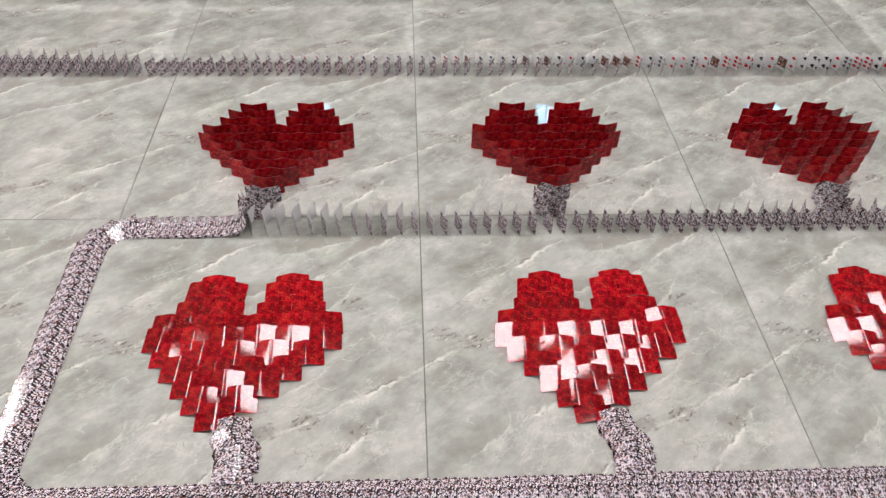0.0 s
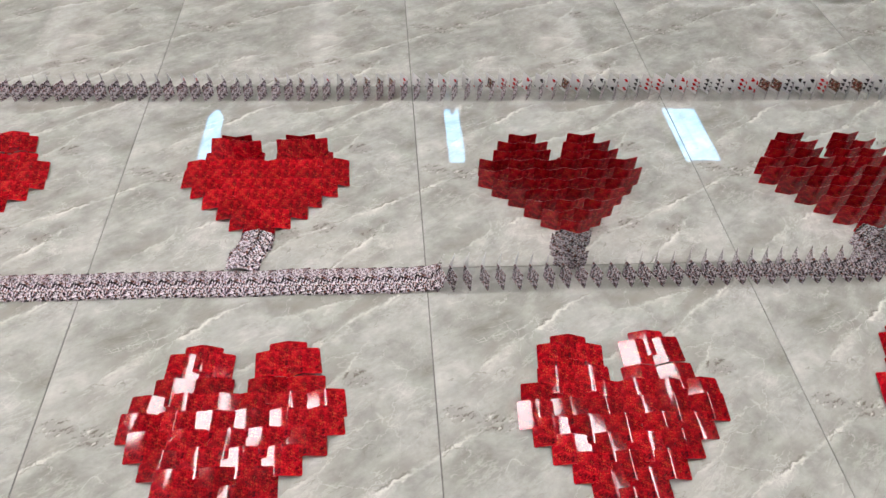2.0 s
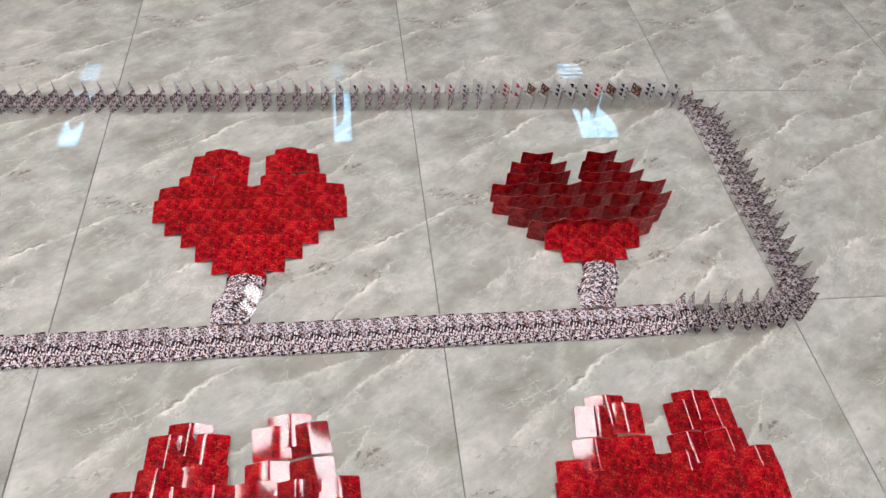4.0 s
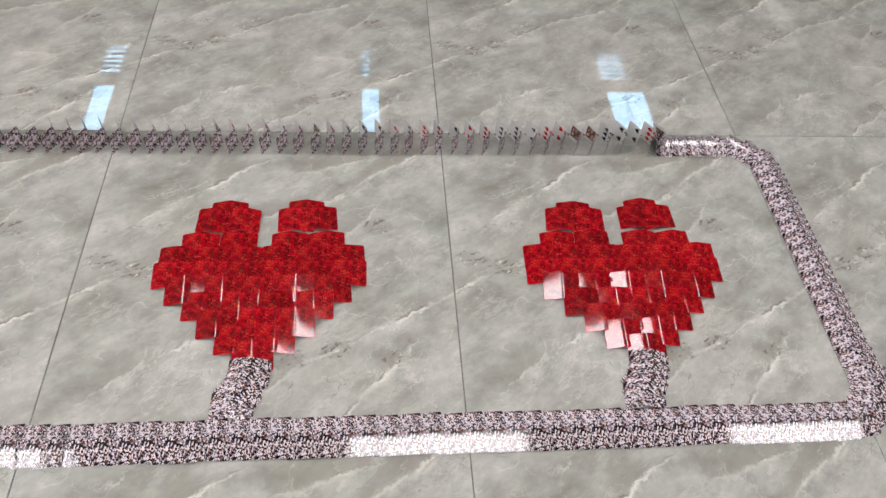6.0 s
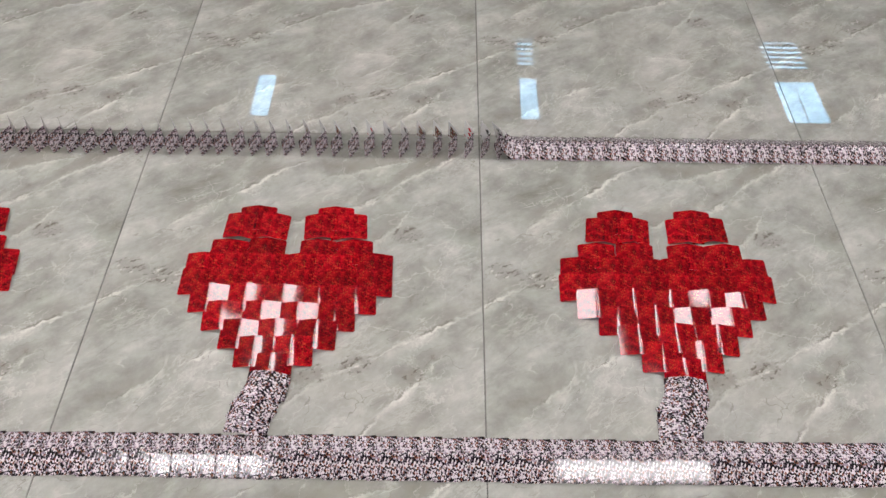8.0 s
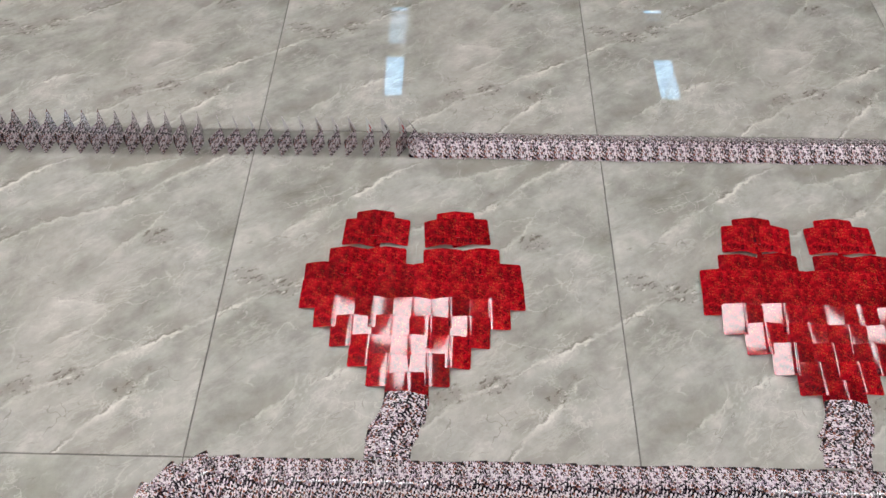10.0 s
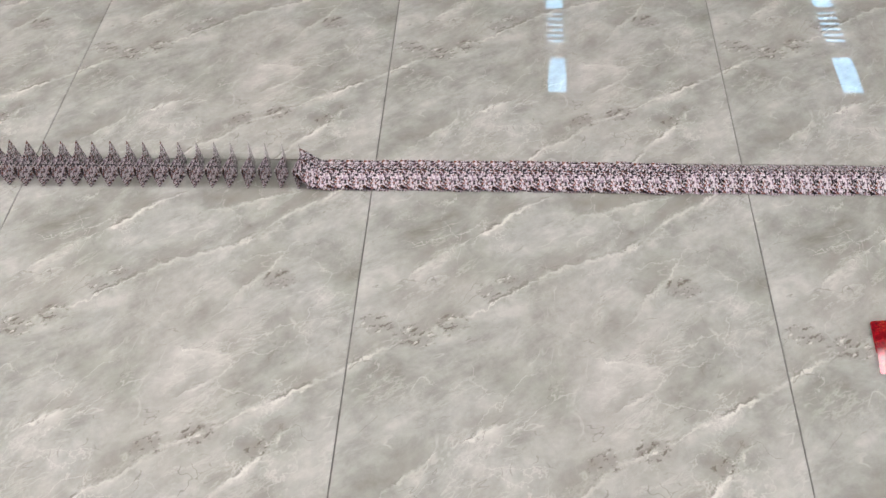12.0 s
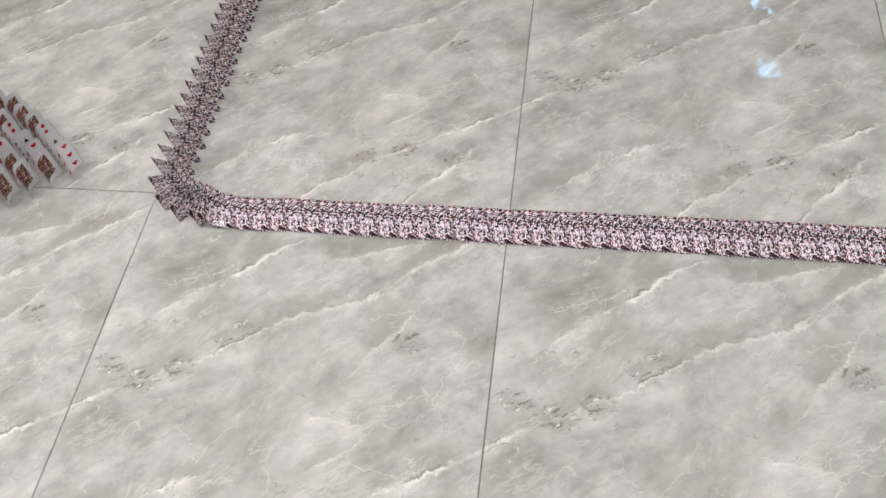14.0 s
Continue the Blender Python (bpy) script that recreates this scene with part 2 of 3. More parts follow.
SKY = glow("cool_blue_strip_light", (0.33, 0.68, 1.0), SKY_GLOW)


# ---------------------------------------------------------------- mesh helpers
def part(name, bm, mat, parent=None, label=""):
    me = bpy.data.meshes.new(name)
    bm.to_mesh(me)
    bm.free()
    for m in mat if isinstance(mat, (list, tuple)) else [mat]:
        me.materials.append(m)
    ob = new(name, me)
    ob.parent = parent
    return tagged(ob, label)


def add_box(bm, x0, x1, y0, y1, z0, z1):
    vs = [bm.verts.new((x, y, z)) for x in (x0, x1) for y in (y0, y1) for z in (z0, z1)]
    for f in ((0, 1, 3, 2), (4, 6, 7, 5), (0, 4, 5, 1), (2, 3, 7, 6), (0, 2, 6, 4), (1, 5, 7, 3)):
        bm.faces.new([vs[i] for i in f])


def box(name, x0, x1, y0, y1, z0, z1, mat, parent=None, label=""):
    bm = bmesh.new()
    add_box(bm, x0, x1, y0, y1, z0, z1)
    return part(name, bm, mat, parent, label)


# ---------------------------------------------------------------- room
TILE = 0.8
ROOM_X0, ROOM_X1, ROOM_Y0, ROOM_Y1, ROOM_Z = -8.0, 7.2, -5.6, 10.4, 3.1

floor = tagged(box("floor", ROOM_X0, ROOM_X1, ROOM_Y0, ROOM_Y1, -0.05, -0.0025, GROUT),
               "polished grey marble tile floor with dark joints", "floor", kind="structure")
tagged(box("ceiling", ROOM_X0, ROOM_X1, ROOM_Y0, ROOM_Y1, ROOM_Z, ROOM_Z + 0.1, CEILING), "plain pale painted ceiling above the hall", "ceiling", kind="structure")
for nm, b in (("wall_south", (ROOM_X0, ROOM_X1, ROOM_Y0 - 0.2, ROOM_Y0)), ("wall_west", (ROOM_X0 - 0.2, ROOM_X0, ROOM_Y0, ROOM_Y1)),
              ("wall_east", (ROOM_X1, ROOM_X1 + 0.2, ROOM_Y0, ROOM_Y1))):
    tagged(box(nm, *b, -0.05, ROOM_Z, WALL), "plain painted wall closing the hall", "wall", kind="structure")

tagged(box("wall_north", ROOM_X0, ROOM_X1, ROOM_Y1, ROOM_Y1 + 0.2, -0.05, ROOM_Z, WALL), "plain painted wall closing the hall", "wall", kind="structure")


def strip_light(x, width):
    """A long cool blue strip light in the ceiling, of one or two tubes."""
    top = new("strip_light")
    top.matrix_basis = pose(x, 4.28, ROOM_Z)
    bars = 1 if width < 0.2 else 2
    for k in range(bars):
        w = width / bars
        c = (k - (bars - 1) / 2) * w
        box("diffuser", c - w / 2 + 0.015, c + w / 2 - 0.015, 0.0, 1.17, -0.02, -0.005, SKY, top, "glowing pale blue panel")
    bm = bmesh.new()
    h = width / 2
    for b in ((-h - 0.015, -h + 0.002, -0.015, 1.185), (h - 0.002, h + 0.015, -0.015, 1.185), (-h + 0.002, h - 0.002, -0.015, -0.003), (-h + 0.002, h - 0.002, 1.173, 1.185)):
        add_box(bm, *b, -0.024, -0.001)
    part("frame", bm, FRAME, top, "pale metal rim")
    return tagged(top, "long pale blue strip light in the ceiling", "ceiling light", "strip lights")


for x, w in ((-0.88, 0.17), (1.44, 0.17), (3.82, 0.36)):
    strip_light(x, w)


def hanging_rack(x0, x1, y, z):
    """A slatted metal rack hung on rods below the strip lights, unseen and added to bar their reflections; solid
    trays block some of its bays.
    """
    top = new("hanging_rack")
    top.matrix_basis = pose(0, y, z)
    box("front_bar", x0, x1, 0.0, 0.075, -0.02, 0.0, FRAME, top, "flat pale metal bar")
    box("back_bar", x0, x1, 0.375, 0.40, -0.02, 0.0, FRAME, top, "flat pale metal bar")
    slat = None
    for k in range(6):
        v = 0.095 + 0.047 * k
        if slat is None:
            slat = box("slat", x0, x1, v, v + 0.019, -0.012, -0.004, FRAME, top)
        else:
            ob = new("slat", slat.data)
            ob.location.y = 0.047 * k
            ob.parent = top
    for a, b in ((-0.62, -0.22), (0.68, 1.06), (1.43, 1.90), (3.05, x1 - 0.02)):
        bm = bmesh.new()
        add_box(bm, a, b, 0.080, 0.370, 0.001, 0.006)
        for u in (a, b - 0.008):
            add_box(bm, u, u + 0.008, 0.080, 0.370, 0.0061, 0.05)
        part("tray", bm, FRAME, top, "shallow pale metal tray, added to block a strip's reflection")
    for u in (x0 + 0.03, 1.05, x1 - 0.03):
        for v in (0.03, 0.385):
            box("rod", u - 0.005, u + 0.005, v - 0.005, v + 0.005, 0.001, ROOM_Z - z - 0.001, FRAME, top, "thin metal rod")
    return tagged(top, "unseen slatted metal rack on rods, added to bar strip reflections", "hanging rack")


# out of view; placed so its slats cut the blue strips' mirror images
hanging_rack(-1.1, 4.1, 2.94, 1.56)


def hanging_spray(x, y, z, seed):
    """A loose unseen spray of small pale leaves on wires, hung from the ceiling to break up a strip's reflection."""
    r = random.Random(seed)
    top = new("hanging_spray")
    top.matrix_basis = pose(x, y, ROOM_Z)
    drop = ROOM_Z - z
    bm = bmesh.new()
    add_box(bm, -0.004, 0.004, -0.004, 0.004, -drop, -0.001)
    part("cord", bm, FRAME, top, "thin pale cord")
    bm = bmesh.new()
    for k in range(14):      # wires fanning out of the cord's end
        a, reach = r.uniform(0, math.tau), r.uniform(0.3, 0.5)
        d = Vector((math.cos(a) * 0.55, math.sin(a), 0)) * reach
        n = Vector((-d.y, d.x, 0)).normalized() * 0.003
        vs = [bm.verts.new(Vector((0, 0, -drop)) + v) for v in (n, -n, d - n, d + n)]
        bm.faces.new(vs)
        for q in range(24):
            c = Vector((0, 0, -drop)) + d * r.uniform(0.1, 1.0) + Vector((r.uniform(-0.06, 0.06), r.uniform(-0.06, 0.06), r.uniform(-0.06, 0.06)))
            m = Euler((r.uniform(-0.5, 0.5), r.uniform(-0.5, 0.5), r.uniform(0, 6.3))).to_matrix()
            w, h = r.uniform(0.014, 0.022), r.uniform(0.035, 0.055)
            bm.faces.new([bm.verts.new(c + m @ Vector(v)) for v in ((0, -h, 0), (w, -0.2 * h, 0.006), (0.6 * w, 0.6 * h, 0.004), (0, h, 0), (-0.6 * w, 0.6 * h, 0.004), (-w, -0.2 * h, 0.006))])
    tagged(part("leaves", bm, SLAT, top, "many small pale grey leaves"), kind="stuff")
    return tagged(top, "unseen spray of small grey leaves, added to break up a reflection", "hanging decoration")


# added between the west strip light and the floor, to block it in fragments
hanging_spray(-1.27, 3.75, 2.1, 5)


def ceiling_light(x, y):
    """A 340 x 900 panel hung just under the ceiling."""
    bm = bmesh.new()
    for b in ((-0.475, 0.475, -0.195, -0.17), (-0.475, 0.475, 0.17, 0.195), (-0.475, -0.45, -0.17, 0.17), (0.45, 0.475, -0.17, 0.17)):
        add_box(bm, *b, -0.05, -0.001)
    top = new("ceiling_light")
    top.matrix_basis = pose(x, y, ROOM_Z)
    part("frame", bm, FRAME, top, "white metal rim")
    box("diffuser", -0.45, 0.45, -0.17, 0.17, -0.04, -0.01, LIGHT, top, "glowing white panel")
    return tagged(top, "slim white rectangular ceiling light panel, lit", "ceiling light", "ceiling lights")


# panels west of x = -2 are unseen extras, added to brighten the floor there
lamp = ceiling_light(-4.4, -0.75)
for x, y in ((-0.58, 0.46), (0.94, 0.46), (2.9, 0.46), (4.5, 0.46), (-1.62, -1.27), (1.12, -1.27), (3.4, -1.27), (-6.1, -0.75), (-6.4, 0.9), (-2.4, 0.46), (-3.5, -0.35), (-4.5, 0.46)):
    copy_thing(lamp, pose(x, y, ROOM_Z))

# slim unseen uplights, added on the west wall to brighten the ceiling
def wall_uplight(y):
    top = new("wall_uplight")
    top.matrix_basis = pose(ROOM_X0, y, 2.25)
    bm = bmesh.new()
    add_box(bm, 0.002, 0.16, -0.6, 0.6, -0.10, 0.0)
    part("housing", bm, FRAME, top, "white metal trough")
    box("lens", 0.02, 0.14, -0.58, 0.58, 0.004, 0.02, FILL_LIGHT, top, "glowing white lens")
    return tagged(top, "slim white unseen uplight, added to brighten the west ceiling", "wall light", "wall uplights")


for y in (0.2, 2.4):
    wall_uplight(y)

# faint long troughs and a trim rail in the far part of the ceiling
for x in (-2.85, 0.1, 3.0, 5.85):
    tagged(box("ceiling_trough", x - 0.11, x + 0.11, 5.7, 10.0, ROOM_Z - 0.03, ROOM_Z - 0.004, DIM), "long pale ceiling trough, faintly lit", "ceiling trough", "ceiling troughs")
# the trim rail is no lamp: its brightness is put in as glow
tagged(box("ceiling_rail", ROOM_X0 + 0.1, ROOM_X1 - 0.1, 7.35, 7.42, ROOM_Z - 0.06, ROOM_Z - 0.034, DIM), "thin pale rail across the ceiling, its brightness given as glow", "ceiling rail")


# ---------------------------------------------------------------- playing cards
THICK = 0.0005


def bow(u, chord, sag, soft=0.07):
    """How far the card is folded at u across it: corners at 0, the crease at -sag; a large soft rounds it."""
    return -sag * (1 - (math.hypot(2 * u / chord, soft) - soft) / (math.hypot(1, soft) - soft))


def card_mesh(name, chord, sag, back, edge, high=0.063, soft=0.07):
    """A bent card on its long edge: width along x, bulging to -y, with rounded corners."""
    h = chord / 2
    cols = [(-h, 0.0035), (-h + 0.001, 0.0014), (-h + 0.0035, 0.0)] + [(chord * k, 0.0) for k in (-0.36, -0.20, -0.10, -0.06, -0.035, -0.018, 0.0, 0.018, 0.035, 0.06, 0.10, 0.20, 0.36)] + [(h - 0.0035, 0.0), (h - 0.001, 0.0014), (h, 0.0035)]
    verts, faces, mats = [], [], []
    n = len(cols)
    for side in (0, 1, 0, 1):        # two faces, then the same rows again for the rim
        for u, r in cols:
            y = bow(u, chord, sag, soft) + side * THICK
            verts += [(u, y, r), (u, y, high - r)]
    for k in range(n - 1):
        a, o = 2 * k, 2 * n + 2 * k
        faces.append((a, a + 2, a + 3, a + 1)), mats.append(0)
        faces.append((o, o + 1, o + 3, o + 2)), mats.append(1)
        a, o = a + 4 * n, o + 4 * n
        faces.append((a + 1, a + 3, o + 3, o + 1)), mats.append(2)
        faces.append((a, o, o + 2, a + 2)), mats.append(2)
    a, o, e = 4 * n, 6 * n, 2 * (n - 1)
    faces.append((a, a + 1, o + 1, o)), mats.append(2)
    faces.append((a + e, o + e, o + e + 1, a + e + 1)), mats.append(2)
    me = bpy.data.meshes.new(name)
    me.from_pydata(verts, [], faces)
    for m in (back, RED if back is RED else FACE, edge):
        me.materials.append(m)
    me.polygons.foreach_set("material_index", mats)
    me.polygons.foreach_set("use_smooth", [m != 2 for m in mats])
    uv = me.uv_layers.new(name="UVMap")
    for lp in me.loops:
        v = me.vertices[lp.vertex_index].co
        uv.data[lp.index].uv = (v.x + 0.05, v.z)
    me.update()
    return me


CHAIN_CHORD, CHAIN_SAG = 0.082, 0.0165
RED_CHORD, RED_SAG = 0.0812, 0.0116
CHAIN_MESH = card_mesh("patterned_card", CHAIN_CHORD, CHAIN_SAG, BACK, EDGE, 0.054, 0.04)
WIDE_MESH = card_mesh("patterned_card", 0.085, 0.0112, BACK, EDGE)
DEEP_MESH = card_mesh("patterned_card", 0.080, 0.0215, BACK, EDGE, 0.054)
RED_MESHES = [card_mesh("red_card", RED_CHORD, RED_SAG * k, RED, RED_EDGE, 0.063, soft) for k, soft in ((1.0, 0.07), (0.92, 0.08), (1.08, 0.07), (0.80, 0.08), (1.2, 0.07), (1.0, 0.09))]


def pip_outline(suit, s):
    if suit == "diamond":
        return [(0, -s), (0.72 * s, 0), (0, s), (-0.72 * s, 0)]
    heart = [(0, -s), (0.55 * s, -0.3 * s), (0.85 * s, 0.2 * s), (0.75 * s, 0.65 * s), (0.4 * s, 0.8 * s), (0, 0.45 * s),
             (-0.4 * s, 0.8 * s), (-0.75 * s, 0.65 * s), (-0.85 * s, 0.2 * s), (-0.55 * s, -0.3 * s)]
    if suit == "heart":
        return heart
    if suit == "spade":
        return [(x, -y) for x, y in heart]
    return [(0.85 * s * math.cos(a) * (0.72 + 0.28 * math.cos(3 * (a - 1.57))), 0.95 * s * math.sin(a) * (0.72 + 0.28 * math.cos(3 * (a - 1.57))))
            for a in [k * math.tau / 14 for k in range(14)]]


def print_mesh(suit, count, chord=0.080, sag=0.0215, high=0.054, soft=0.07):
    """The pips of a card face, laid on its hollow side; count 0: a court card's picture."""
    bm = bmesh.new()
    uv = bm.loops.layers.uv.new("UVMap")

    def put(points):
        vs = [bm.verts.new((u, bow(u, chord, sag, soft) + THICK + 0.0004, w)) for u, w in points]
        f = bm.faces.new(vs)
        for lp in f.loops:
            lp[uv].uv = (lp.vert.co.x + 0.05, lp.vert.co.z)

    upright = high > 0.07
    if upright and count == 0:
        steps = [-0.019 + 0.0038 * k for k in range(11)]
        for a, b in zip(steps, steps[1:]):
            put([(a, 0.014), (a, 0.074), (b, 0.074), (b, 0.014)])
    elif upright:
        for k in range(count):
            put([((-0.014 if k % 2 else 0.014) + x, high * (0.16 + 0.68 * (k // 2) / max(1, (count - 1) // 2)) + y) for x, y in pip_outline(suit, 0.0072)])
    elif count == 0:
        steps = [-0.031 + 0.0062 * k for k in range(11)]
        for a, b in zip(steps, steps[1:]):
            put([(a, 0.010), (a, 0.044), (b, 0.044), (b, 0.010)])
    else:
        lanes = {1: [0.5], 2: [0.22, 0.78], 3: [0.22, 0.5, 0.78]}
        rows = max(2, (count + 1) // 3)
        left = count
        for lane in lanes[min(3, max(1, math.ceil(count / 4)))]:
            for r in range(rows):
                if left <= 0:
                    break
                left -= 1
                u = -0.026 + 0.052 * (r + 0.5) / rows
                w = high * lane
                put([(u + y, w + x) for x, y in pip_outline(suit, 0.0082)])
    for corner in (() if upright else (-1, 1)):
        put([(corner * 0.036 + y, high * (0.5 - corner * 0.37) + x) for x, y in pip_outline(suit, 0.0042)])
    me = bpy.data.meshes.new("card_print")
    bm.normal_update()
    bm.to_mesh(me)
    bm.free()
    me.materials.append(COURT if count == 0 else PIP_RED if suit in ("heart", "diamond") else PIP_BLACK)
    return me


PRINTS = [print_mesh(s, c) for s, c in (("club", 7), ("spade", 8), ("diamond", 5), ("heart", 0), ("club", 10), ("heart", 8), ("spade", 6), ("diamond", 7), ("spade", 0), ("club", 9), ("diamond", 10))]
PORTRAIT_MESH = card_mesh("face_card", 0.055, 0.013, BACK, EDGE, 0.088, 0.8)
PORTRAIT_PRINTS = [print_mesh(u, c, 0.055, 0.013, 0.088, 0.8) for u, c in (("diamond", 8), ("heart", 0), ("spade", 0), ("heart", 6), ("club", 7), ("diamond", 7), ("heart", 0))]

MOVES = []          # (card, times and poses)
V = 0.6495          # the toppling front's speed along the line
FALL = 0.17


def tipped(x, y, heading, angle, z=0.0004):
    """A card whose foot is at x, y, tipped by angle towards its heading (degrees from the x axis)."""
    return pose(x, y, z, 0, 0, heading - 90) @ pose(0, 0, 0, -angle)


def set_card(name, mesh, x, y, heading, start, rest, label, group, slide=0.0, fall=FALL):
    """A card that starts to tip at start; before the clip it lies, after it still stands."""
    ob = tagged(new(name, mesh), label, "playing card", group)

    def at(t):
        p = min(1.0, max(0.0, (t - start) / fall)) ** 1.7
        q = min(1.0, max(0.0, (t - start - fall) / 0.2)) * slide
        a = radians(heading)
        return tipped(x + q * math.cos(a), y + q * math.sin(a), heading, rest * p)

    end = start + fall + (0.2 if slide else 0.0)
    if end <= 0 or start >= 14:
        ob.matrix_basis = at(0.0 if start >= 14 else 14.0)
        return ob
    times = [0.0] + [start + fall * k for k in (0, 0.36, 0.70, 1.0)] + ([end] if slide else []) + [14.0]
    rows, seen = [], set()
    for t in times:
        if 0 <= t <= 14 and frame(t) not in seen:
            seen.add(frame(t))
            rows.append((t, at(t)))
    MOVES.append((ob, rows))
    ob.matrix_basis = rows[0][1]
    return ob


# ---------------------------------------------------------------- the domino line
def rounded(points, radius):
    """Points along a polyline with round corners, about 1 mm apart, with headings."""
    out = []
    P = [Vector(p) for p in points]
    start = P[0]
    for a, b, c in zip(P, P[1:], P[2:] + [None]):
        if c is None:
            stop = b
        else:
            stop = b - (b - a).normalized() * radius
        d = stop - start
        n = max(1, int(d.length / 0.001))
        out += [(start + d * k / n, math.atan2(d.y, d.x)) for k in range(n)]
        if c is None:
            break
        nxt = b + (c - b).normalized() * radius
        h0, h1 = math.atan2(d.y, d.x), math.atan2((c - b).y, (c - b).x)
        turn = (h1 - h0 + math.pi) % math.tau - math.pi
        m = int(radius * abs(turn) / 0.001)
        centre = stop + Vector((-math.sin(h0), math.cos(h0))) * radius * (1 if turn > 0 else -1)
        for k in range(m):
            h = h0 + turn * k / m
            out.append((centre + Vector((math.sin(h), -math.cos(h))) * radius * (1 if turn > 0 else -1), h))
        start = nxt
    return out


LINE = rounded([(2.9, -0.828), (-0.84, -0.828), (-0.84, -0.040), (2.44, -0.040), (2.44, 0.755), (-3.165, 0.755), (-3.165, 2.4)], 0.10)
RUN = [0.0]
for (a, _), (b, _) in zip(LINE, LINE[1:]):
    RUN.append(RUN[-1] + (b - a).length)
# the run's length at the place where the front stands at 0 s
ZERO = min((abs(p.x + 0.415) + abs(p.y + 0.04), s) for (p, h), s in zip(LINE, RUN))[1]


rng = random.Random(7)
target = 0.0
for (p, h), s in zip(LINE, RUN):
    if s < target:
        continue
    target = s + 0.0388 + rng.uniform(-0.0022, 0.0022)
    start = (s - ZERO) / V if p.y > -0.10 else -10.0
    x, y = p.x + rng.uniform(-0.0015, 0.0015), p.y + rng.uniform(-0.0015, 0.0015)
    heading, rest = math.degrees(h) + rng.uniform(-1.3, 1.3), 83.5 + rng.uniform(-0.8, 0.8)
    word = "still standing" if start > 14 else "lying toppled" if start < -0.2 else "toppling in turn"
    card = set_card("playing_card", WIDE_MESH if p.y > 0.80 or p.y > 0.5 and p.x < -0.9 else DEEP_MESH if p.y > 0.5 else CHAIN_MESH, x, y, heading, start, rest, "bent patterned playing card, " + word + " in the long line", "cards of the long line")
    if p.y > 0.7 and -0.7 < p.x < 2.42:
        pr = tagged(new("card_print", rng.choice(PRINTS)), kind="stuff")
        pr.parent = card

# ---------------------------------------------------------------- hearts
HEART_ROWS = [[0.0]] + [[(k - n / 2 + 0.5) * 0.0765 for k in range(n)] for n in (2, 3, 4, 5)] + [
    [(k - 2.5) * 0.0740 for k in range(6)], [(k - 2.5) * 0.0725 for k in range(6)],
    [-0.137, -0.057, 0.057, 0.137], [-0.120, -0.060, 0.064, 0.124], [-0.087, 0.087]]
ROW_Y = [0.102, 0.140, 0.180, 0.222, 0.264, 0.306, 0.348, 0.387, 0.425, 0.462]


def heart(cx, dy, start, seed, mirror, which):
    r = random.Random(seed)
    lying = start < -2
    state = "lying toppled" if lying else "toppling row by row"
    group = "cards of heart %s" % which
    # the stem turns off the line and leads to the tip
    foot = ((-0.022, -0.024, 90),) if lying else ()
    for k, (sx, sy, hd) in enumerate(foot + ((-0.030, 0.0, 84), (-0.036, 0.018, 62), (-0.040, 0.034, 48), (-0.022, 0.052, 64), (-0.006, 0.072, 84))):
        if mirror:
            sx, hd = -sx, 180 - hd
        set_card("stem_card", CHAIN_MESH, cx + sx, dy + sy, hd + r.uniform(-3, 3), start + 0.045 * k, 83 + r.uniform(-1.5, 1), "bent black and white patterned playing card in a heart stem", group)
    gap = {side: r.choice((0.037, 0.041, 0.044)) for side in (-1, 1)}     # how far each lobe's tip slides off
    for j, row in enumerate(HEART_ROWS):
        for k, x in enumerate(row):
            slide = 0.0
            if j >= 8:
                slide = (-0.011 if lying else -0.002) + gap[1 if x > 0 else -1] - (0.016 if j == 9 else 0.0) + r.uniform(-0.0015, 0.0015)
            turn = 90 + r.uniform(-2.4, 2.4) + x * (22 if lying else 10) + (x * 30 if j == 8 else 0)
            if lying and j < 6:      # the lying hearts' tips have drifted sideways
                x -= 0.036 * (1 - j / 6)
            elif lying and j >= 8:
                x *= 1.06
            rest = ((82.9 - 0.95 * j if j < 6 else 82.0) if lying else 78.7 - 1.0 * j if j < 5 else 76.5 + 0.6 * j) + r.uniform(-1.1, 1.1) * (2.5 if lying else 1.2)
            if j >= 8:
                rest = 81 + r.uniform(-1, 1)
            set_card("red_card", r.choice(RED_MESHES), cx + x + r.uniform(-0.002, 0.002), dy + ROW_Y[j] + 0.0016 * (k % 2) + r.uniform(-0.001, 0.001), turn,
                     start + 0.11 + 0.08 * j + r.uniform(-0.012, 0.012), rest,
                     "glossy red-backed playing card, " + state + " in a heart", group, slide, 0.13)


NAMES = ("one", "two", "three", "four")
for k in range(4):
    cx = -0.413 + 0.8 * k
    heart(cx, 0.0, (cx - 0.036 + 0.415) / V, 20 + k, False, NAMES[k] + " beside the inner line")
    heart(cx + 0.008, -0.768, -6.0, 40 + k, True, NAMES[k] + " beside the outer line")

# a further heart of standing cards, faces showing, beyond the line's far bend
r = random.Random(3)
for j in range(8):
    n = min(j + 1, 6)
    for k in range(n):
        card = tagged(new("face_card", PORTRAIT_MESH), "bent playing card standing upright, white printed face showing", "playing card", "standing cards beyond the bend")
        card.matrix_basis = tipped(-3.418 - 0.042 * j + r.uniform(-0.003, 0.003), 0.850 + 0.058 * (k - n / 2 + 0.5), r.uniform(-7, 7), 7 + r.uniform(-3, 3))
        pr = tagged(new("card_print", PORTRAIT_PRINTS[(3, 1, 2, 0, 6, 5, 1, 4, 2, 0, 6)[(j * 4 + k * 3) % 11]]), kind="stuff")
        pr.parent = card

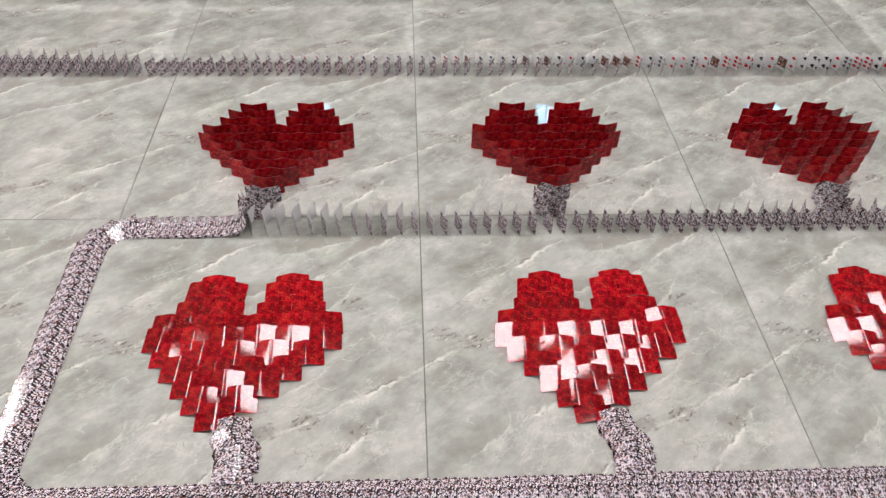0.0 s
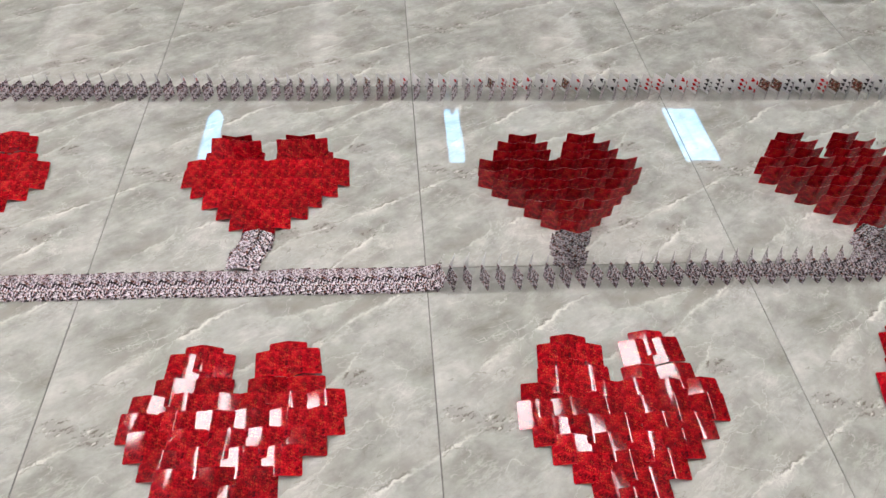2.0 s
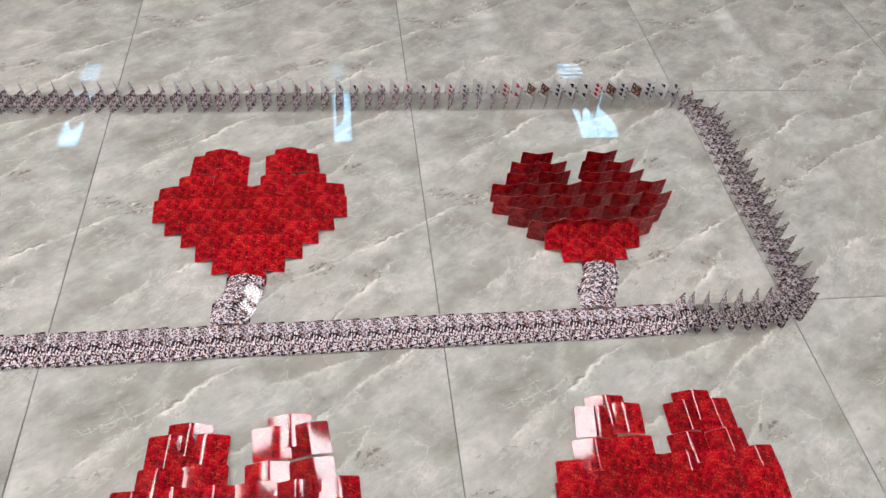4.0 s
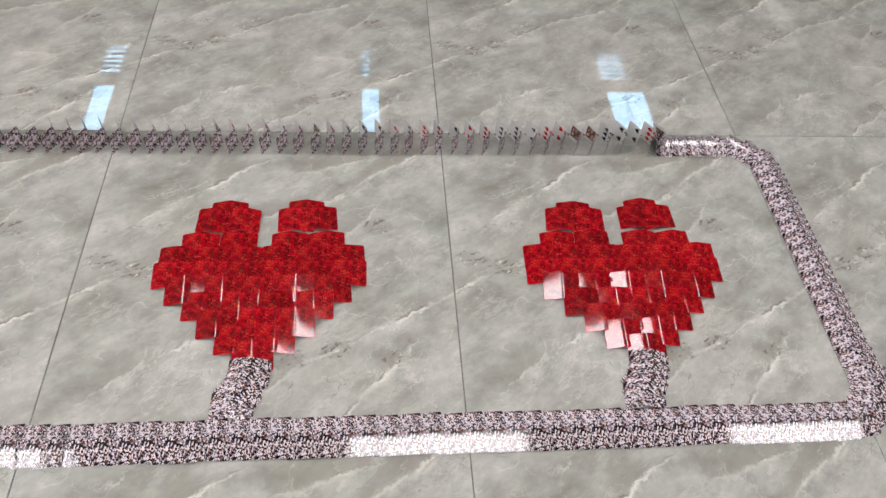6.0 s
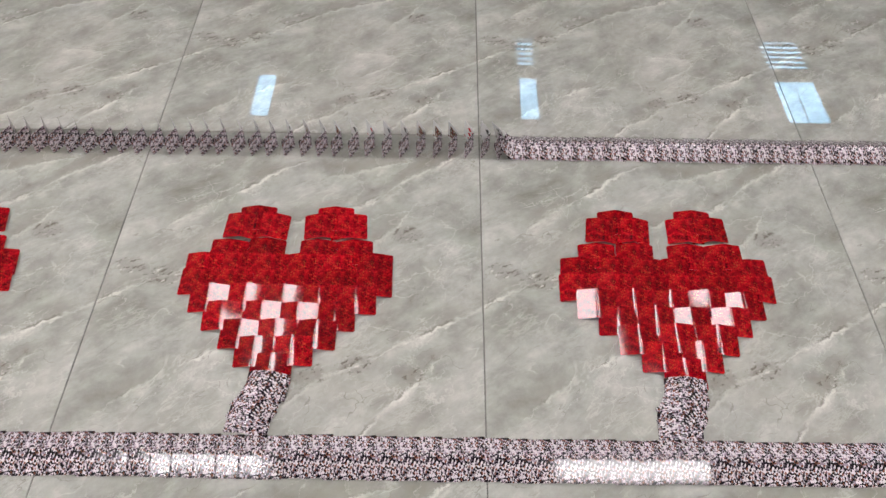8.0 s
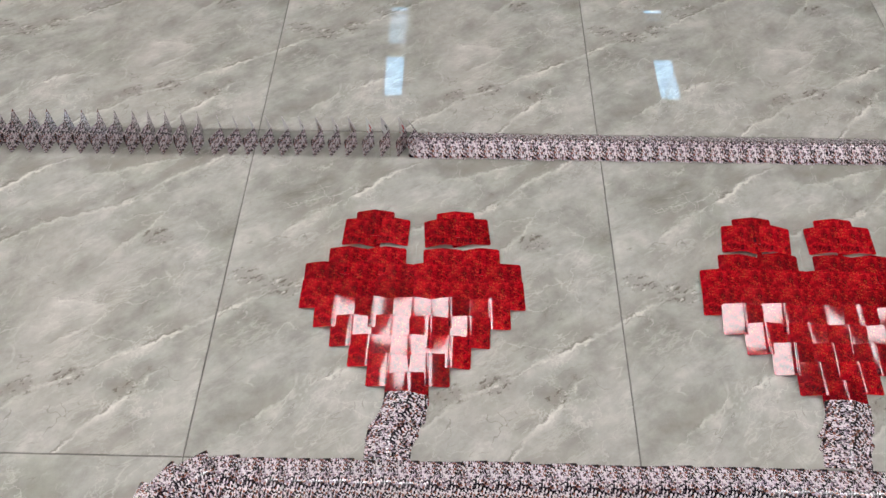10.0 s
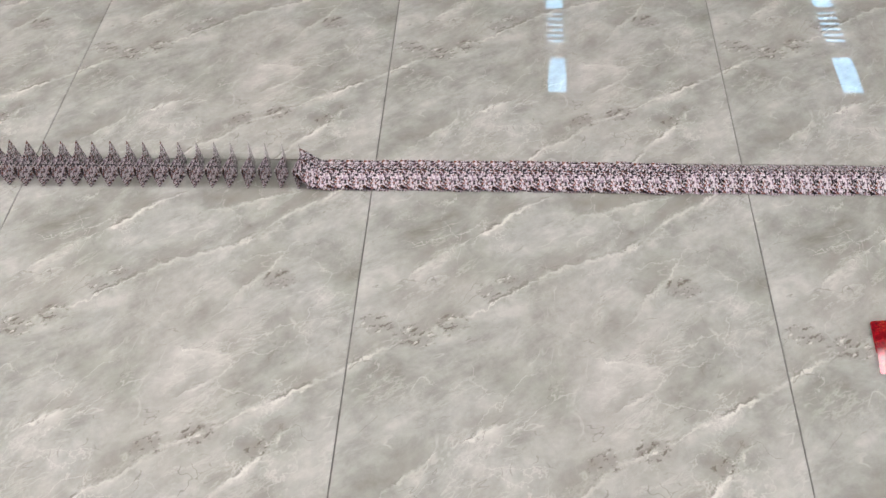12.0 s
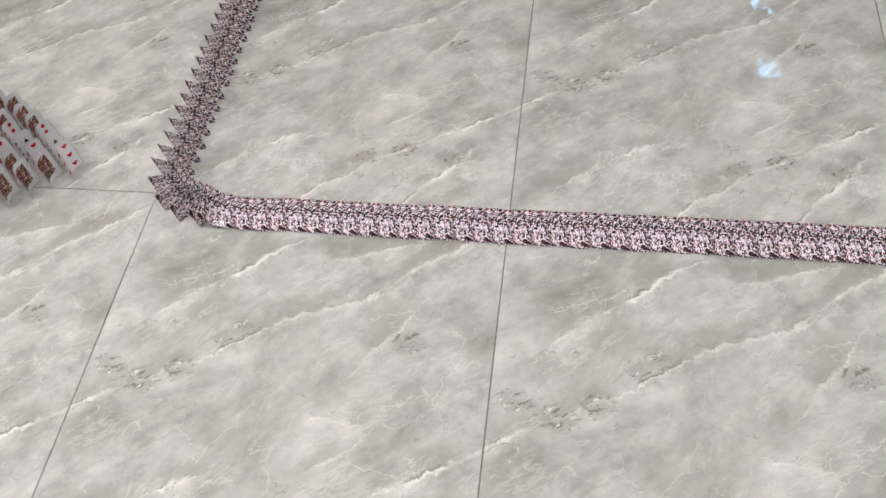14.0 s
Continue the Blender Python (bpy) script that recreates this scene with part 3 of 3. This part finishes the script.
# ---------------------------------------------------------------- floor tiles
VEINS = [[(0.40, -0.02), (0.46, 0.05), (0.535, 0.09), (0.61, 0.155), (0.735, 0.215), (0.87, 0.29), (1.0, 0.365), (1.12, 0.435)],
         [(-0.13, 0.29), (0.0, 0.367), (0.117, 0.436), (0.22, 0.488), (0.32, 0.533), (0.467, 0.637), (0.54, 0.664), (0.67, 0.712), (0.802, 0.828), (0.87, 0.865), (1.0, 0.96)],
         [(0.10, 0.06), (0.20, 0.15)], [(0.295, 0.20), (0.352, 0.228)], [(0.71, 0.01), (0.88, 0.195)], [(0.31, 0.76), (0.40, 0.838), (0.47, 0.875)],
         [(0.586, 0.825), (0.743, 0.871)], [(0.685, 0.715), (0.763, 0.767)], [(0.648, 0.296), (0.708, 0.339)], [(0.10, 0.585), (0.188, 0.68), (0.258, 0.725)],
         [(0.603, 0.399), (0.69, 0.39)], [(0.666, 0.506), (0.769, 0.642)]]
CRUMBS = [(0.05, 0.48, 0.06), (0.15, 0.45, 0.07), (0.24, 0.48, 0.06), (0.33, 0.57, 0.05), (0.37, 0.615, 0.04), (0.58, 0.15, 0.06), (0.68, 0.19, 0.06), (0.83, 0.16, 0.04), (0.80, 0.60, 0.06)]


def tile_mesh(cells):
    g = TILE - 0.0028
    xs = np.linspace(0, 1, cells + 1)
    X, Y = np.meshgrid(xs, xs)
    pts = np.stack([X.ravel(), Y.ravel()], 1)
    dist, side = np.full(len(pts), 9.0), np.full(len(pts), 9.0)
    for line in VEINS:
        for a, b in zip(line, line[1:]):
            a, b = np.array(a), np.array(b)
            d = b - a
            u = np.clip(((pts - a) @ d) / (d @ d), 0, 1)
            here = np.linalg.norm(pts - a - u[:, None] * d, axis=1)
            left = d[0] * (pts[:, 1] - a[1]) - d[1] * (pts[:, 0] - a[0])
            side = np.where(here < dist, np.where(left < 0, -here, here), side)
            dist = np.minimum(dist, here)
    crumb = np.zeros(len(pts))
    for x, y, r in CRUMBS:
        crumb = np.maximum(crumb, np.clip(1.15 - np.hypot(pts[:, 0] - x, (pts[:, 1] - y) * 1.4) / r, 0, 1))
    n = cells + 1
    verts = [(x * g, y * g, 0.0) for x, y in pts.tolist()]
    faces = [(i + j * n, i + 1 + j * n, i + 1 + (j + 1) * n, i + (j + 1) * n) for j in range(cells) for i in range(cells)]
    k = len(verts)
    verts += [(-0.0006, -0.0006, -0.004), (g + 0.0006, -0.0006, -0.004), (g + 0.0006, g + 0.0006, -0.004), (-0.0006, g + 0.0006, -0.004)]
    c = [0, cells, n * n - 1, n * n - n]
    faces += [(c[i], k + i, k + (i + 1) % 4, c[(i + 1) % 4]) for i in range(4)]
    me = bpy.data.meshes.new("tile")
    me.from_pydata(verts, [], faces)
    for nm, data in (("vein_reach", dist * TILE), ("vein_side", side * TILE), ("crumb", crumb)):
        at = me.attributes.new(nm, "FLOAT", "POINT")
        at.data.foreach_set("value", np.concatenate([data, np.full(4, 0.5)]))
    me.materials.append(MARBLE)
    me.update()
    return me


FINE, COARSE = tile_mesh(120), tile_mesh(24)
for i in range(-10, 9):
    for j in range(-7, 13):
        ob = new("tile", FINE if -6 <= i <= 4 and -2 <= j <= 1 else COARSE)
        ob.location = (i * TILE + 0.0014, j * TILE + 0.0014, 0)
        ob.parent = floor


def motions():
    for ob, rows in MOVES:
        walk(ob, rows)


motions()
